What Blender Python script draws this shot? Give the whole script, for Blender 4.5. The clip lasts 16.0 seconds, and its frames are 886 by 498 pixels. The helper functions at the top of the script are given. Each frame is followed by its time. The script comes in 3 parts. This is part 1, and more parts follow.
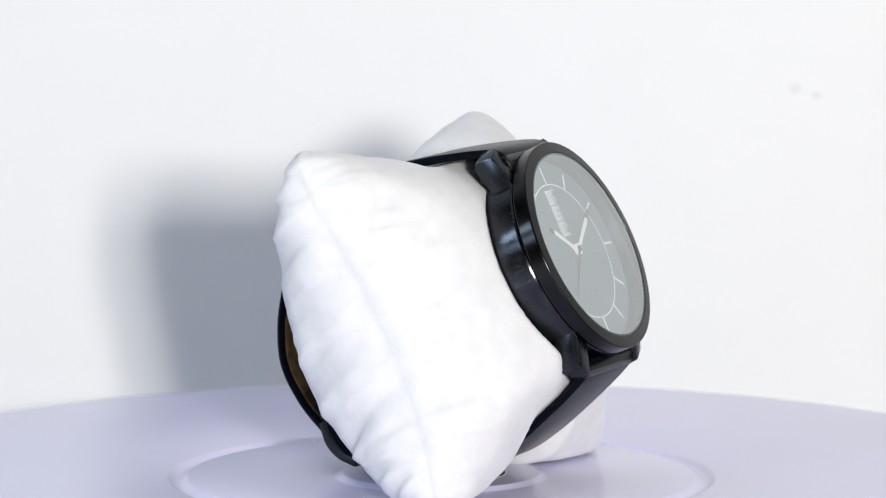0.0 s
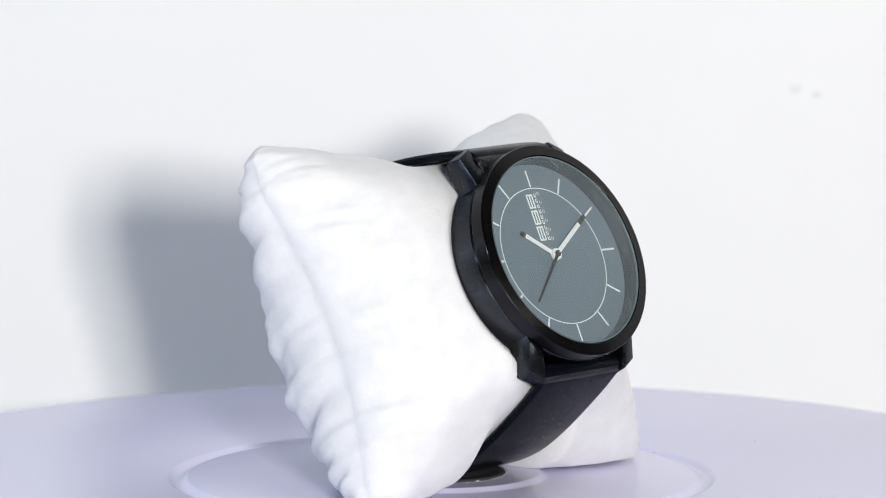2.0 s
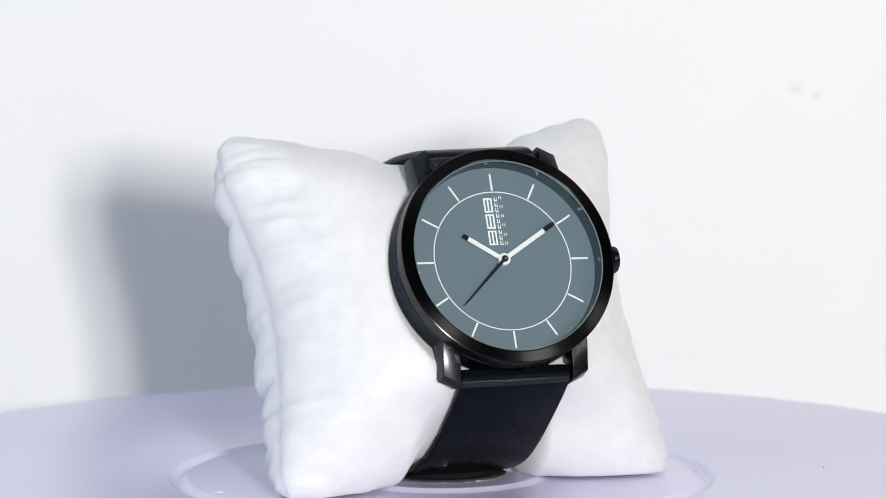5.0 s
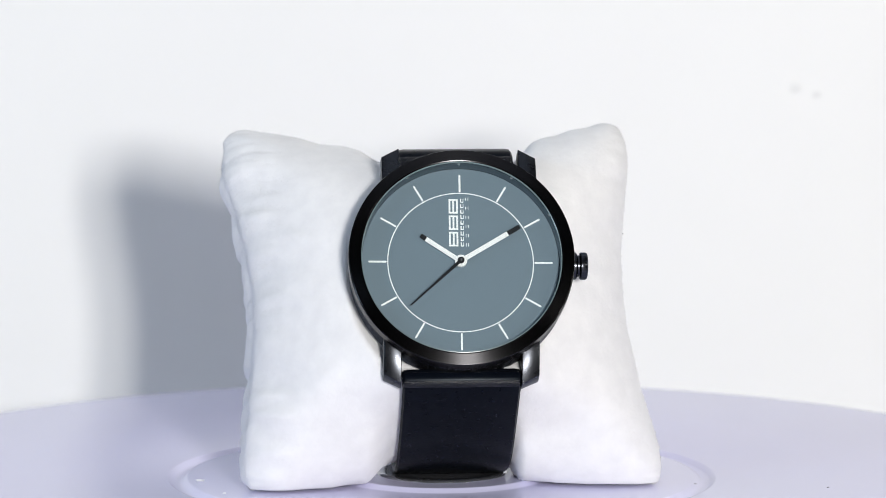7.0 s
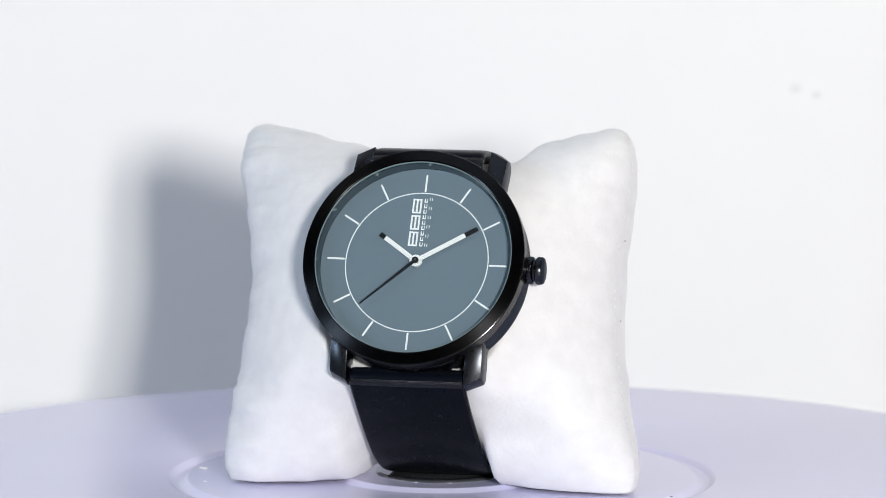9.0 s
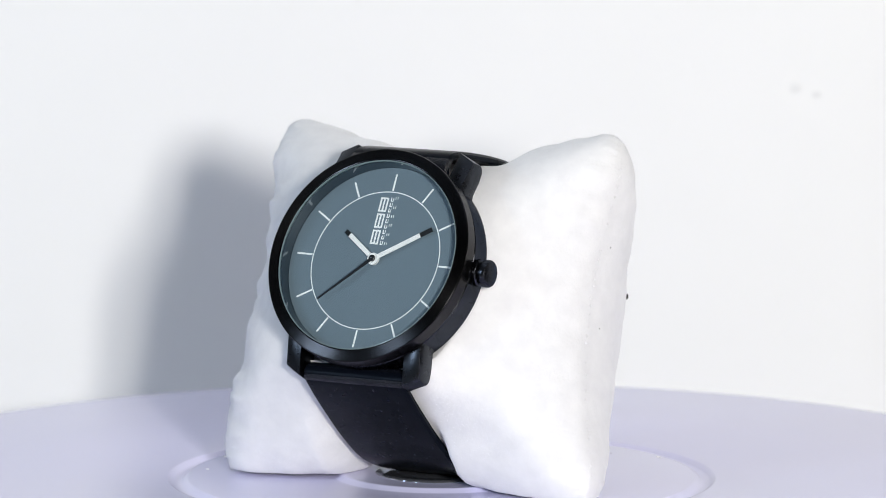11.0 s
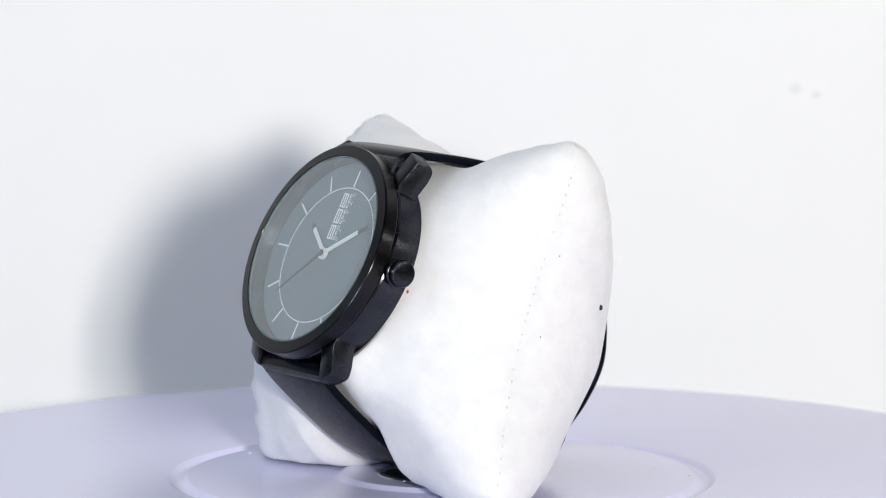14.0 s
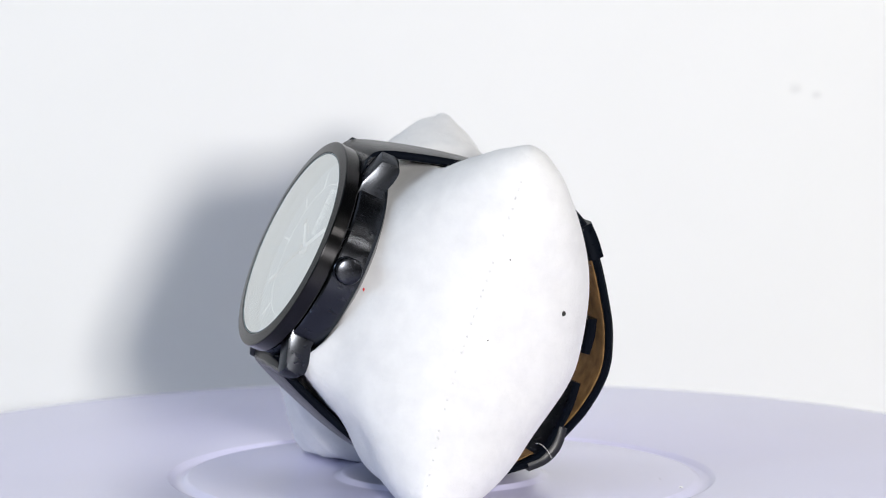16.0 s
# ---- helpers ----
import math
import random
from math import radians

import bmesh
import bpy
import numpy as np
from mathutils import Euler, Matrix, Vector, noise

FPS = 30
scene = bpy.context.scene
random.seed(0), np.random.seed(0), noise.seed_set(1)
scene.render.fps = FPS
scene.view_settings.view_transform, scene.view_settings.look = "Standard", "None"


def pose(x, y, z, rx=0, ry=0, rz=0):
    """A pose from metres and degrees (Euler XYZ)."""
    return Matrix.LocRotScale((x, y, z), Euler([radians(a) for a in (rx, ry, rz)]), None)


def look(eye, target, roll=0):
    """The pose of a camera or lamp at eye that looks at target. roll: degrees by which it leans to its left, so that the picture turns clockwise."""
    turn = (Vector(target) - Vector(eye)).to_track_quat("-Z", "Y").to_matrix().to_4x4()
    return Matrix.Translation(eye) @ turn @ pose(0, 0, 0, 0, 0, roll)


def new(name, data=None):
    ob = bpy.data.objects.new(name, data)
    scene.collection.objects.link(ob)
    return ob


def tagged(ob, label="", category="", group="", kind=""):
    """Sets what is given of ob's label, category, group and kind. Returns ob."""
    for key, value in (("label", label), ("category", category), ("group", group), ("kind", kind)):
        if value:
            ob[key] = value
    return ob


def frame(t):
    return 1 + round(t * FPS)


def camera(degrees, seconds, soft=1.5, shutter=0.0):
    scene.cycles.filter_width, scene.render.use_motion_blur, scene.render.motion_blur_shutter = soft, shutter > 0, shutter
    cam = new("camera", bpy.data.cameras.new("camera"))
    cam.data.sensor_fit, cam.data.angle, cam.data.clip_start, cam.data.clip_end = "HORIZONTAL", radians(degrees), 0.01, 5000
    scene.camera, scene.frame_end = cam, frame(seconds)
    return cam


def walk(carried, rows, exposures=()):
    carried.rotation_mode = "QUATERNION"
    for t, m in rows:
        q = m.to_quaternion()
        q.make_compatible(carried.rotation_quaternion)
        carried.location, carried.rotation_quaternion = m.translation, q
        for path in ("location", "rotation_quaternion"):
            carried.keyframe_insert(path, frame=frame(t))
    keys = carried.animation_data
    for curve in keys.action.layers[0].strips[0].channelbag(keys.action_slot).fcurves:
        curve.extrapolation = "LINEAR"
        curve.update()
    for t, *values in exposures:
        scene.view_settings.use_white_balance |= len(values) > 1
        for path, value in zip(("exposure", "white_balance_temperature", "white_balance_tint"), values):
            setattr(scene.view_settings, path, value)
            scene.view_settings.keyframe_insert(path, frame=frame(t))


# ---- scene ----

SECONDS = 16.0
MM = 0.001

# ---------------------------------------------------------------- camera
cam = camera(9.107, SECONDS, soft=0.7)
cam.data.dof.use_dof = True
cam.data.dof.focus_distance, cam.data.dof.aperture_fstop = 1.032, 30.0
CAM_POSE = Matrix.Translation((0.0, -1.050, 0.1780)) @ pose(0, 0, 0, 82.708, 0, -0.015) @ pose(0, 0, 0, 0, 0, 0.015)
walk(cam, [(0.0, CAM_POSE), (SECONDS, CAM_POSE)], exposures=[(0.0, 0.0), (SECONDS, 0.0)])

# the turntable's steady turn
TURN_START, TURN_RATE = 65.2, -8.712


def turned(t):
    return pose(0, 0, 0, 0, 0, TURN_START + TURN_RATE * t)


# ---------------------------------------------------------------- light
world = bpy.data.worlds.new("studio_air")
scene.world = world
world.use_nodes = True
world.node_tree.nodes["Background"].inputs["Color"].default_value = (0.75, 0.82, 1.0, 1)
world.node_tree.nodes["Background"].inputs["Strength"].default_value = 0.05


def area(name, eye, target, watts, sx, sy, color):
    data = bpy.data.lights.new(name, "AREA")
    data.shape, data.size, data.size_y, data.energy, data.color = "RECTANGLE", sx, sy, watts, color
    ob = new(name, data)
    ob.matrix_world = look(eye, target)
    return ob


area("key_lamp_light", (0.122, -0.868, 0.192), (0.0, 0.0, 0.04), 3.82, 0.034, 0.085, (1.0, 0.978, 0.945))
area("second_key_lamp_light", (0.166, -0.860, 0.192), (0.0, 0.0, 0.04), 3.82, 0.034, 0.085, (1.0, 0.978, 0.945))
# unseen bluish fill from above, added to lift the shadows; no known ceiling lamp
area("added_overhead_fill_light", (0.0, -0.15, 0.775), (0.0, -0.1, 0.0), 0.5, 0.60, 0.60, (0.74, 0.83, 1.0))
# a pair of small studio lamps on either side
for side, watts, tint in ((-1, 1.55, (0.62, 0.79, 1.0)), (1, 0.80, (1.0, 0.955, 0.89))):
    area("side_lamp_light", (side * 0.72, -0.66, 0.34), (0.0, 0.0, 0.04), watts, 0.11, 0.11, tint)
    area("side_lamp_light", (side * 0.88, -0.34, 0.34), (0.0, 0.0, 0.04), watts * 0.8, 0.11, 0.11, tint)


# ---------------------------------------------------------------- materials
def material(name, color, rough=0.5, metal=0.0, **extra):
    m = bpy.data.materials.new(name)
    m.use_nodes = True
    b = m.node_tree.nodes["Principled BSDF"]
    b.inputs["Base Color"].default_value = (*color, 1)
    b.inputs["Roughness"].default_value = rough
    b.inputs["Metallic"].default_value = metal
    for key, value in extra.items():
        b.inputs[key.replace("_", " ")].default_value = value
    return m


def node(m, kind, **values):
    n = m.node_tree.nodes.new(kind)
    for key, value in values.items():
        n.inputs[key].default_value = value
    return n


def link(m, a, b):
    m.node_tree.links.new(a, b)


def principled(m):
    return m.node_tree.nodes["Principled BSDF"]


def noise_node(m, scale, detail=4.0, rough=0.55, stretch=None):
    co = m.node_tree.nodes.new("ShaderNodeTexCoord")
    n = node(m, "ShaderNodeTexNoise", Scale=scale, Detail=detail, Roughness=rough)
    if stretch:
        mp = node(m, "ShaderNodeMapping", Scale=stretch)
        link(m, co.outputs["Object"], mp.inputs["Vector"])
        link(m, mp.outputs["Vector"], n.inputs["Vector"])
    else:
        link(m, co.outputs["Object"], n.inputs["Vector"])
    return n


def vary(m, scale, low, high, detail=4.0, stretch=None, lo=0.3, hi=0.7):
    """Base colour runs between low and high by noise."""
    n = noise_node(m, scale, detail, stretch=stretch)
    r = m.node_tree.nodes.new("ShaderNodeValToRGB")
    r.color_ramp.elements[0].position, r.color_ramp.elements[1].position = lo, hi
    r.color_ramp.elements[0].color, r.color_ramp.elements[1].color = (*low, 1), (*high, 1)
    link(m, n.outputs["Fac"], r.inputs["Fac"])
    link(m, r.outputs["Color"], principled(m).inputs["Base Color"])
    return n


def rough_vary(m, scale, low, high, stretch=None):
    n = noise_node(m, scale, 5.0, stretch=stretch)
    r = node(m, "ShaderNodeMapRange")
    r.inputs["From Min"].default_value, r.inputs["From Max"].default_value = 0.3, 0.7
    r.inputs["To Min"].default_value, r.inputs["To Max"].default_value = low, high
    link(m, n.outputs["Fac"], r.inputs["Value"])
    link(m, r.outputs["Result"], principled(m).inputs["Roughness"])


def bumps(m, layers):
    """layers: (scale, height in metres, stretch)"""
    last = None
    for scale, height, stretch in layers:
        n = noise_node(m, scale, 3.0, stretch=stretch)
        b = node(m, "ShaderNodeBump", Strength=1.0, Distance=height)
        link(m, n.outputs["Fac"], b.inputs["Height"])
        if last:
            link(m, last.outputs["Normal"], b.inputs["Normal"])
        last = b
    link(m, last.outputs["Normal"], principled(m).inputs["Normal"])


WALL = material("matt_white_paint", (0.84, 0.84, 0.83), 0.9)
vary(WALL, 9.0, (0.85, 0.85, 0.84), (0.87, 0.868, 0.855))
ROOM = material("studio_wall_paint", (0.07, 0.072, 0.078), 0.9)
vary(ROOM, 3.0, (0.06, 0.062, 0.068), (0.08, 0.083, 0.09))
DESK = material("grey_desk_laminate", (0.45, 0.45, 0.47), 0.5)
vary(DESK, 12.0, (0.42, 0.42, 0.44), (0.48, 0.48, 0.5))
PLATE = material("lavender_white_plastic", (0.73, 0.72, 0.86), 0.21)
vary(PLATE, 9.0, (0.68, 0.665, 0.90), (0.72, 0.705, 0.93), detail=2.0)
HUB = material("dark_chrome", (0.40, 0.41, 0.46), 0.045, 0.85)

VELVET = material("white_velour", (0.70, 0.70, 0.71), 0.95, Sheen_Weight=0.25, Sheen_Roughness=0.5, Subsurface_Weight=0.35, Subsurface_Scale=0.004, Subsurface_Radius=(1.0, 1.0, 1.0))
vary(VELVET, 260.0, (0.70, 0.70, 0.715), (0.76, 0.76, 0.77), detail=6.0)
bumps(VELVET, [(160.0, 0.00013, None), (1400.0, 0.00009, None)])
SEAM = material("white_seam_cord", (0.74, 0.74, 0.75), 0.95, Sheen_Weight=0.3)
bumps(SEAM, [(900.0, 0.0003, None)])
LINT_WHITE = material("white_dust", (0.85, 0.85, 0.85), 0.8)
LINT = material("dark_lint", (0.03, 0.028, 0.026), 0.9)

DARK_EDGE = (0.38, 0.40, 0.44, 1)
LUG = material("black_fine_blasted_steel", (0.048, 0.051, 0.058), 0.28, 1.0, Specular_Tint=(0.75, 0.77, 0.80, 1))
rough_vary(LUG, 700.0, 0.26, 0.31)
bumps(LUG, [(4500.0, 0.000005, None)])
BEZEL = material("black_circular_brushed_bezel", (0.035, 0.0345, 0.0365), 0.23, 1.0, Specular_Tint=(0.85, 0.85, 0.85, 1), Anisotropic=0.85, Anisotropic_Rotation=0.25)
tang = BEZEL.node_tree.nodes.new("ShaderNodeTangent")
tang.direction_type, tang.axis = "RADIAL", "Z"
link(BEZEL, tang.outputs[0], principled(BEZEL).inputs["Tangent"])
BAND = material("black_brushed_case_band", (0.055, 0.058, 0.066), 0.23, 1.0, Specular_Tint=DARK_EDGE, Anisotropic=0.85, Anisotropic_Rotation=0.25)
tang = BAND.node_tree.nodes.new("ShaderNodeTangent")
tang.direction_type, tang.axis = "RADIAL", "Z"
link(BAND, tang.outputs[0], principled(BAND).inputs["Tangent"])
rough_vary(BAND, 900.0, 0.18, 0.30, (1, 1, 0.4))
bumps(BAND, [(1500.0, 0.000012, (1, 1, 0.5))])
SATIN = material("satin_black_steel", (0.050, 0.053, 0.062), 0.24, 1.0, Specular_Tint=DARK_EDGE)
rough_vary(SATIN, 1500.0, 0.2, 0.3)
SILVER = material("polished_steel_back", (0.45, 0.45, 0.45), 0.18, 1.0)
DIAL = material("slate_grey_dial", (0.13, 0.18, 0.21), 0.55)
vary(DIAL, 900.0, (0.127, 0.174, 0.212), (0.135, 0.184, 0.223))
REHAUT = material("black_polished_inner_ring", (0.20, 0.225, 0.25), 0.12, 1.0)
GASKET = material("pale_teal_gasket", (0.13, 0.18, 0.19), 0.2)
PRINT = material("white_dial_print", (0.86, 0.88, 0.88), 0.5)
HAND_WHITE = material("white_lacquer_hand", (0.86, 0.86, 0.85), 0.35)
HAND_BLACK = material("black_lacquer_hand", (0.012, 0.013, 0.015), 0.3)
PIN = material("steel_hand_pin", (0.7, 0.7, 0.7), 0.2, 1.0)

LEATHER = material("smooth_black_leather", (0.0025, 0.0035, 0.0065), 0.30, Specular_IOR_Level=0.07, Specular_Tint=(0.80, 0.90, 1.0, 1))
rough_vary(LEATHER, 900.0, 0.26, 0.34)
bumps(LEATHER, [(2600.0, 0.000018, None)])
FOLD = material("stretched_black_leather", (0.003, 0.004, 0.007), 0.27, Specular_IOR_Level=0.36)
bumps(FOLD, [(2800.0, 0.00020, None), (6000.0, 0.00006, None)])
LACQUER = material("matt_black_lacquer", (0.010, 0.011, 0.014), 0.42)
bumps(LACQUER, [(1800.0, 0.00002, None)])
LINING = material("tan_suede_lining", (0.30, 0.165, 0.055), 0.9)
vary(LINING, 350.0, (0.16, 0.085, 0.03), (0.36, 0.20, 0.07), detail=6.0)
bumps(LINING, [(1200.0, 0.0001, None)])

def crystal_material(name, gloss):
    """Clear glass: what it mirrors grows with the slant."""
    m = bpy.data.materials.new(name)
    m.use_nodes = True
    t = m.node_tree
    t.nodes.remove(t.nodes["Principled BSDF"])
    clear = node(m, "ShaderNodeBsdfTransparent", Color=(0.97, 0.985, 0.985, 1))
    out = t.nodes["Material Output"]
    if not gloss:
        link(m, clear.outputs[0], out.inputs["Surface"])
        return m
    mirror = node(m, "ShaderNodeBsdfGlossy", Roughness=0.02, Color=(0.97, 1.0, 0.99, 1))
    slant = node(m, "ShaderNodeLayerWeight", Blend=0.5)
    power = t.nodes.new("ShaderNodeMath")
    power.operation = "POWER"
    power.inputs[1].default_value = 3.0
    gain = t.nodes.new("ShaderNodeMath")
    gain.operation, gain.use_clamp = "MULTIPLY_ADD", True
    gain.inputs[1].default_value, gain.inputs[2].default_value = gloss, 0.05
    mix = t.nodes.new("ShaderNodeMixShader")
    link(m, slant.outputs["Facing"], power.inputs[0])
    link(m, power.outputs[0], gain.inputs[0])
    link(m, gain.outputs[0], mix.inputs[0])
    link(m, clear.outputs[0], mix.inputs[1])
    link(m, mirror.outputs[0], mix.inputs[2])
    link(m, mix.outputs[0], out.inputs["Surface"])
    return m


GLASS = crystal_material("watch_crystal_glass", 1.65)
GLASS_BODY = crystal_material("watch_crystal_inside", 0.0)

SMUDGE = bpy.data.materials.new("faint_wall_smudge")
SMUDGE.use_nodes = True
principled(SMUDGE).inputs["Base Color"].default_value = (0.70, 0.70, 0.71, 1)
principled(SMUDGE).inputs["Roughness"].default_value = 0.9
_co = SMUDGE.node_tree.nodes.new("ShaderNodeTexCoord")
_len = SMUDGE.node_tree.nodes.new("ShaderNodeVectorMath")
_len.operation = "LENGTH"
link(SMUDGE, _co.outputs["Object"], _len.inputs[0])
_fall = node(SMUDGE, "ShaderNodeMapRange")
_fall.inputs["From Min"].default_value, _fall.inputs["From Max"].default_value = 0.0, 0.0021
_fall.inputs["To Min"].default_value, _fall.inputs["To Max"].default_value = 0.055, 0.0
link(SMUDGE, _len.outputs["Value"], _fall.inputs["Value"])
link(SMUDGE, _fall.outputs["Result"], principled(SMUDGE).inputs["Alpha"])

# ---------------------------------------------------------------- mesh helpers
def finish(bm, name, mat, smooth=35.0):
    bmesh.ops.recalc_face_normals(bm, faces=bm.faces)
    me = bpy.data.meshes.new(name)
    for e in bm.edges:
        e.smooth = len(e.link_faces) == 2 and e.calc_face_angle(0.0) < radians(smooth)
    for f in bm.faces:
        f.smooth = True
    bm.to_mesh(me)
    bm.free()
    me.materials.append(mat)
    return me


def part(name, bm, mat, parent, label="", smooth=35.0):
    ob = new(name, finish(bm, name, mat, smooth))
    ob.parent = parent
    if label:
        tagged(ob, label)
    return ob


def lathe(profile, seg=128, close=True):
    """Turns a list of (radius, height) round z. Closed profiles make a ring; a radius of 0 makes a pole."""
    bm = bmesh.new()
    rings = []
    for r, z in profile:
        if r < 1e-7:
            rings.append([bm.verts.new((0, 0, z))])
        else:
            rings.append([bm.verts.new((r * math.cos(2 * math.pi * i / seg), r * math.sin(2 * math.pi * i / seg), z)) for i in range(seg)])
    pairs = list(zip(rings, rings[1:]))
    if close:
        pairs.append((rings[-1], rings[0]))
    for a, b in pairs:
        for i in range(seg):
            j = (i + 1) % seg
            if len(a) == 1 and len(b) == 1:
                continue
            if len(a) == 1:
                bm.faces.new((a[0], b[i], b[j]))
            elif len(b) == 1:
                bm.faces.new((a[i], a[j], b[0]))
            else:
                bm.faces.new((a[i], a[j], b[j], b[i]))
    return bm


def mm(points):
    return [tuple(v * MM for v in q) for q in points]


def prism(outline, z0, z1, bevel=0.0, segments=2):
    """A flat outline (x, y), drawn out from z0 to z1."""
    bm = bmesh.new()
    low = [bm.verts.new((x, y, z0)) for x, y in outline]
    top = [bm.verts.new((x, y, z1)) for x, y in outline]
    bm.faces.new(low[::-1])
    bm.faces.new(top)
    n = len(outline)
    for i in range(n):
        bm.faces.new((low[i], low[(i + 1) % n], top[(i + 1) % n], top[i]))
    if bevel:
        bmesh.ops.bevel(bm, geom=list(bm.edges), offset=bevel, segments=segments, profile=0.5, affect="EDGES")
    return bm


def box(x0, x1, y0, y1, z0, z1, bevel=0.0, segments=2):
    return prism([(x0, y0), (x1, y0), (x1, y1), (x0, y1)], z0, z1, bevel, segments)


def spline(points, per=10):
    """Catmull-Rom through the points."""
    P = [Vector(q) for q in points]
    P = [2 * P[0] - P[1]] + P + [2 * P[-1] - P[-2]]
    out = []
    for i in range(1, len(P) - 2):
        for k in range(per):
            t = k / per
            a, b, c, d = P[i - 1:i + 3]
            out.append(0.5 * ((2 * b) + (c - a) * t + (2 * a - 5 * b + 4 * c - d) * t * t + (3 * b - a - 3 * c + d) * t ** 3))
    out.append(P[-2])
    return out


# ---------------------------------------------------------------- room
def slab(name, x0, x1, y0, y1, z0, z1, mat, label):
    ob = new(name, finish(box(x0, x1, y0, y1, z0, z1), name, mat))
    return tagged(ob, label, "wall" if "wall" in name else name.split("_")[0], kind="structure")


WALL_Y = 0.165
slab("wall_back", -1.0, 1.0, WALL_Y, WALL_Y + 0.03, -0.12, 0.8, WALL, "plain matt white backdrop wall")
slab("wall_left", -1.03, -1.0, -1.5, WALL_Y + 0.03, -0.12, 0.8, ROOM, "plain dark grey studio side wall")
slab("wall_right", 1.0, 1.03, -1.5, WALL_Y + 0.03, -0.12, 0.8, ROOM, "plain dark grey studio side wall")
slab("wall_front", -1.03, 1.03, -1.53, -1.5, -0.12, 0.8, ROOM, "plain dark grey studio wall behind the camera")
slab("ceiling", -1.03, 1.03, -1.53, WALL_Y + 0.03, 0.8, 0.83, ROOM, "plain dark grey studio ceiling")
slab("floor", -1.03, 1.03, -1.53, WALL_Y + 0.03, -0.15, -0.12, DESK, "grey laminate desk surface under the turntable")


def smudge(x, z, size):
    bm = lathe([(0.0, 0.0), (0.0025, 0.0), (0.0025, -0.0002), (0.0, -0.0002)], 24, close=False)
    ob = new("wall_smudge", finish(bm, "wall_smudge", SMUDGE))
    ob.matrix_world = Matrix.Translation((x, WALL_Y - 0.0003, z)) @ pose(0, 0, 0, 90, 0, 0) @ Matrix.Diagonal((size, size * 0.8, 1, 1))
    tagged(ob, "faint grey smudge on the white wall", "smudge", kind="structure")


smudge(0.0776, 0.0580, 1.0)
smudge(0.0822, 0.0566, 0.75)


# ---------------------------------------------------------------- turntable
def turntable():
    top = new("turntable")
    tagged(top, "round lavender-white plastic display turntable, slowly turning", "turntable")
    prof = [(0.0, 0.62), (12.5, 0.62), (18.2, 0.70), (18.8, 0.74), (19.2, 0.62), (20.2, 0.06), (20.7, 0.0), (21.5, 0.0),
            (35.0, 0.0), (48.2, 0.0), (48.8, -0.10), (49.5, -0.75), (50.1, -1.05), (50.9, -1.05), (51.5, -0.75), (52.2, -0.10), (52.6, 0.0), (90.0, 0.0),
            (117.0, 0.0), (119.5, -0.25), (121.0, -0.9), (121.5, -2.0), (121.5, -16.0), (120.0, -18.0), (0.0, -18.0)]
    part("plate", lathe(mm(prof), 256, close=False), PLATE, top)
    cap = [(0.0, 0.98), (8.5, 0.98), (9.0, 0.92), (9.7, 0.98), (11.4, 1.05)] + [(11.6 + 1.0 * math.sin(a * math.pi / 16), 0.63 + 0.44 * math.cos(a * math.pi / 16)) for a in range(9)] + [(0.0, 0.63)]
    part("hub_cap", lathe(mm(cap), 128, close=False), HUB, top, "polished dark chrome centre cap of the turntable")
    for (x, y), size, mat in zip([(-46.3, -3.5), (-42.1, -17.3), (25.7, 39.7), (47.3, -13.3), (71.8, -18.9), (15.5, 38.9)], (0.60, 0.24, 0.34, 0.16, 0.16, 0.12), (LINT_WHITE, LINT_WHITE, LINT_WHITE, LINT, LINT, LINT)):
        bm = bmesh.new()
        bmesh.ops.create_icosphere(bm, subdivisions=2, radius=size * MM)
        for v in bm.verts:
            v.co *= 1 + 0.6 * noise.noise(v.co / (size * MM) * 1.3 + Vector((x, y, 0)))
            v.co.z *= 0.35
            v.co.x *= 1.5
        bmesh.ops.translate(bm, vec=(x * MM, y * MM, size * 0.25 * MM), verts=bm.verts)
        part("dust_speck", bm, mat, top, "tiny speck of dust")
    base = [(0.0, -18.1), (98.0, -18.1), (100.0, -20.0), (104.0, -118.0), (104.0, -119.9), (0.0, -119.9)]
    part("base", lathe(mm(base), 96, close=False), PLATE, top)
    return top


TABLE = turntable()


# ---------------------------------------------------------------- cushion
PLANE_TILT = 22.6
PLANE = Matrix.Translation((0.0005, -0.0040, 0.0330)) @ pose(0, 0, 0, 90 - PLANE_TILT, 0, 0)     # x right, y up the cushion, z to the front
DIAL_POSE = Matrix.Translation((0.001573, -0.026912, 0.044572)) @ pose(0, 0, 0, 90 - 25.939, 0, 0) @ pose(0, 0, 0, 0, 0, -1.055)
DIAL_BACK = DIAL_POSE.inverted()


def smooth_step(a, b, x):
    t = min(1.0, max(0.0, (x - a) / (b - a)))
    return t * t * (3 - 2 * t)


def cushion_outline(u, v):
    # rounded corners, sides drawn in
    x = 41.9 * u * (1 - 0.070 * abs(v) ** 11) * (1 - 0.145 * max(0.0, 1 - v * v) ** 1.5)
    y = 37.9 * v * (1 - 0.060 * abs(u) ** 11) * (1 - (0.185 if v > 0 else 0.135) * max(0.0, 1 - u * u) ** 1.4)
    # two opposite corners reach further out
    x *= 1 - 0.055 * u * v
    y *= 0.978 if v > 0 else 1.0
    return x, y


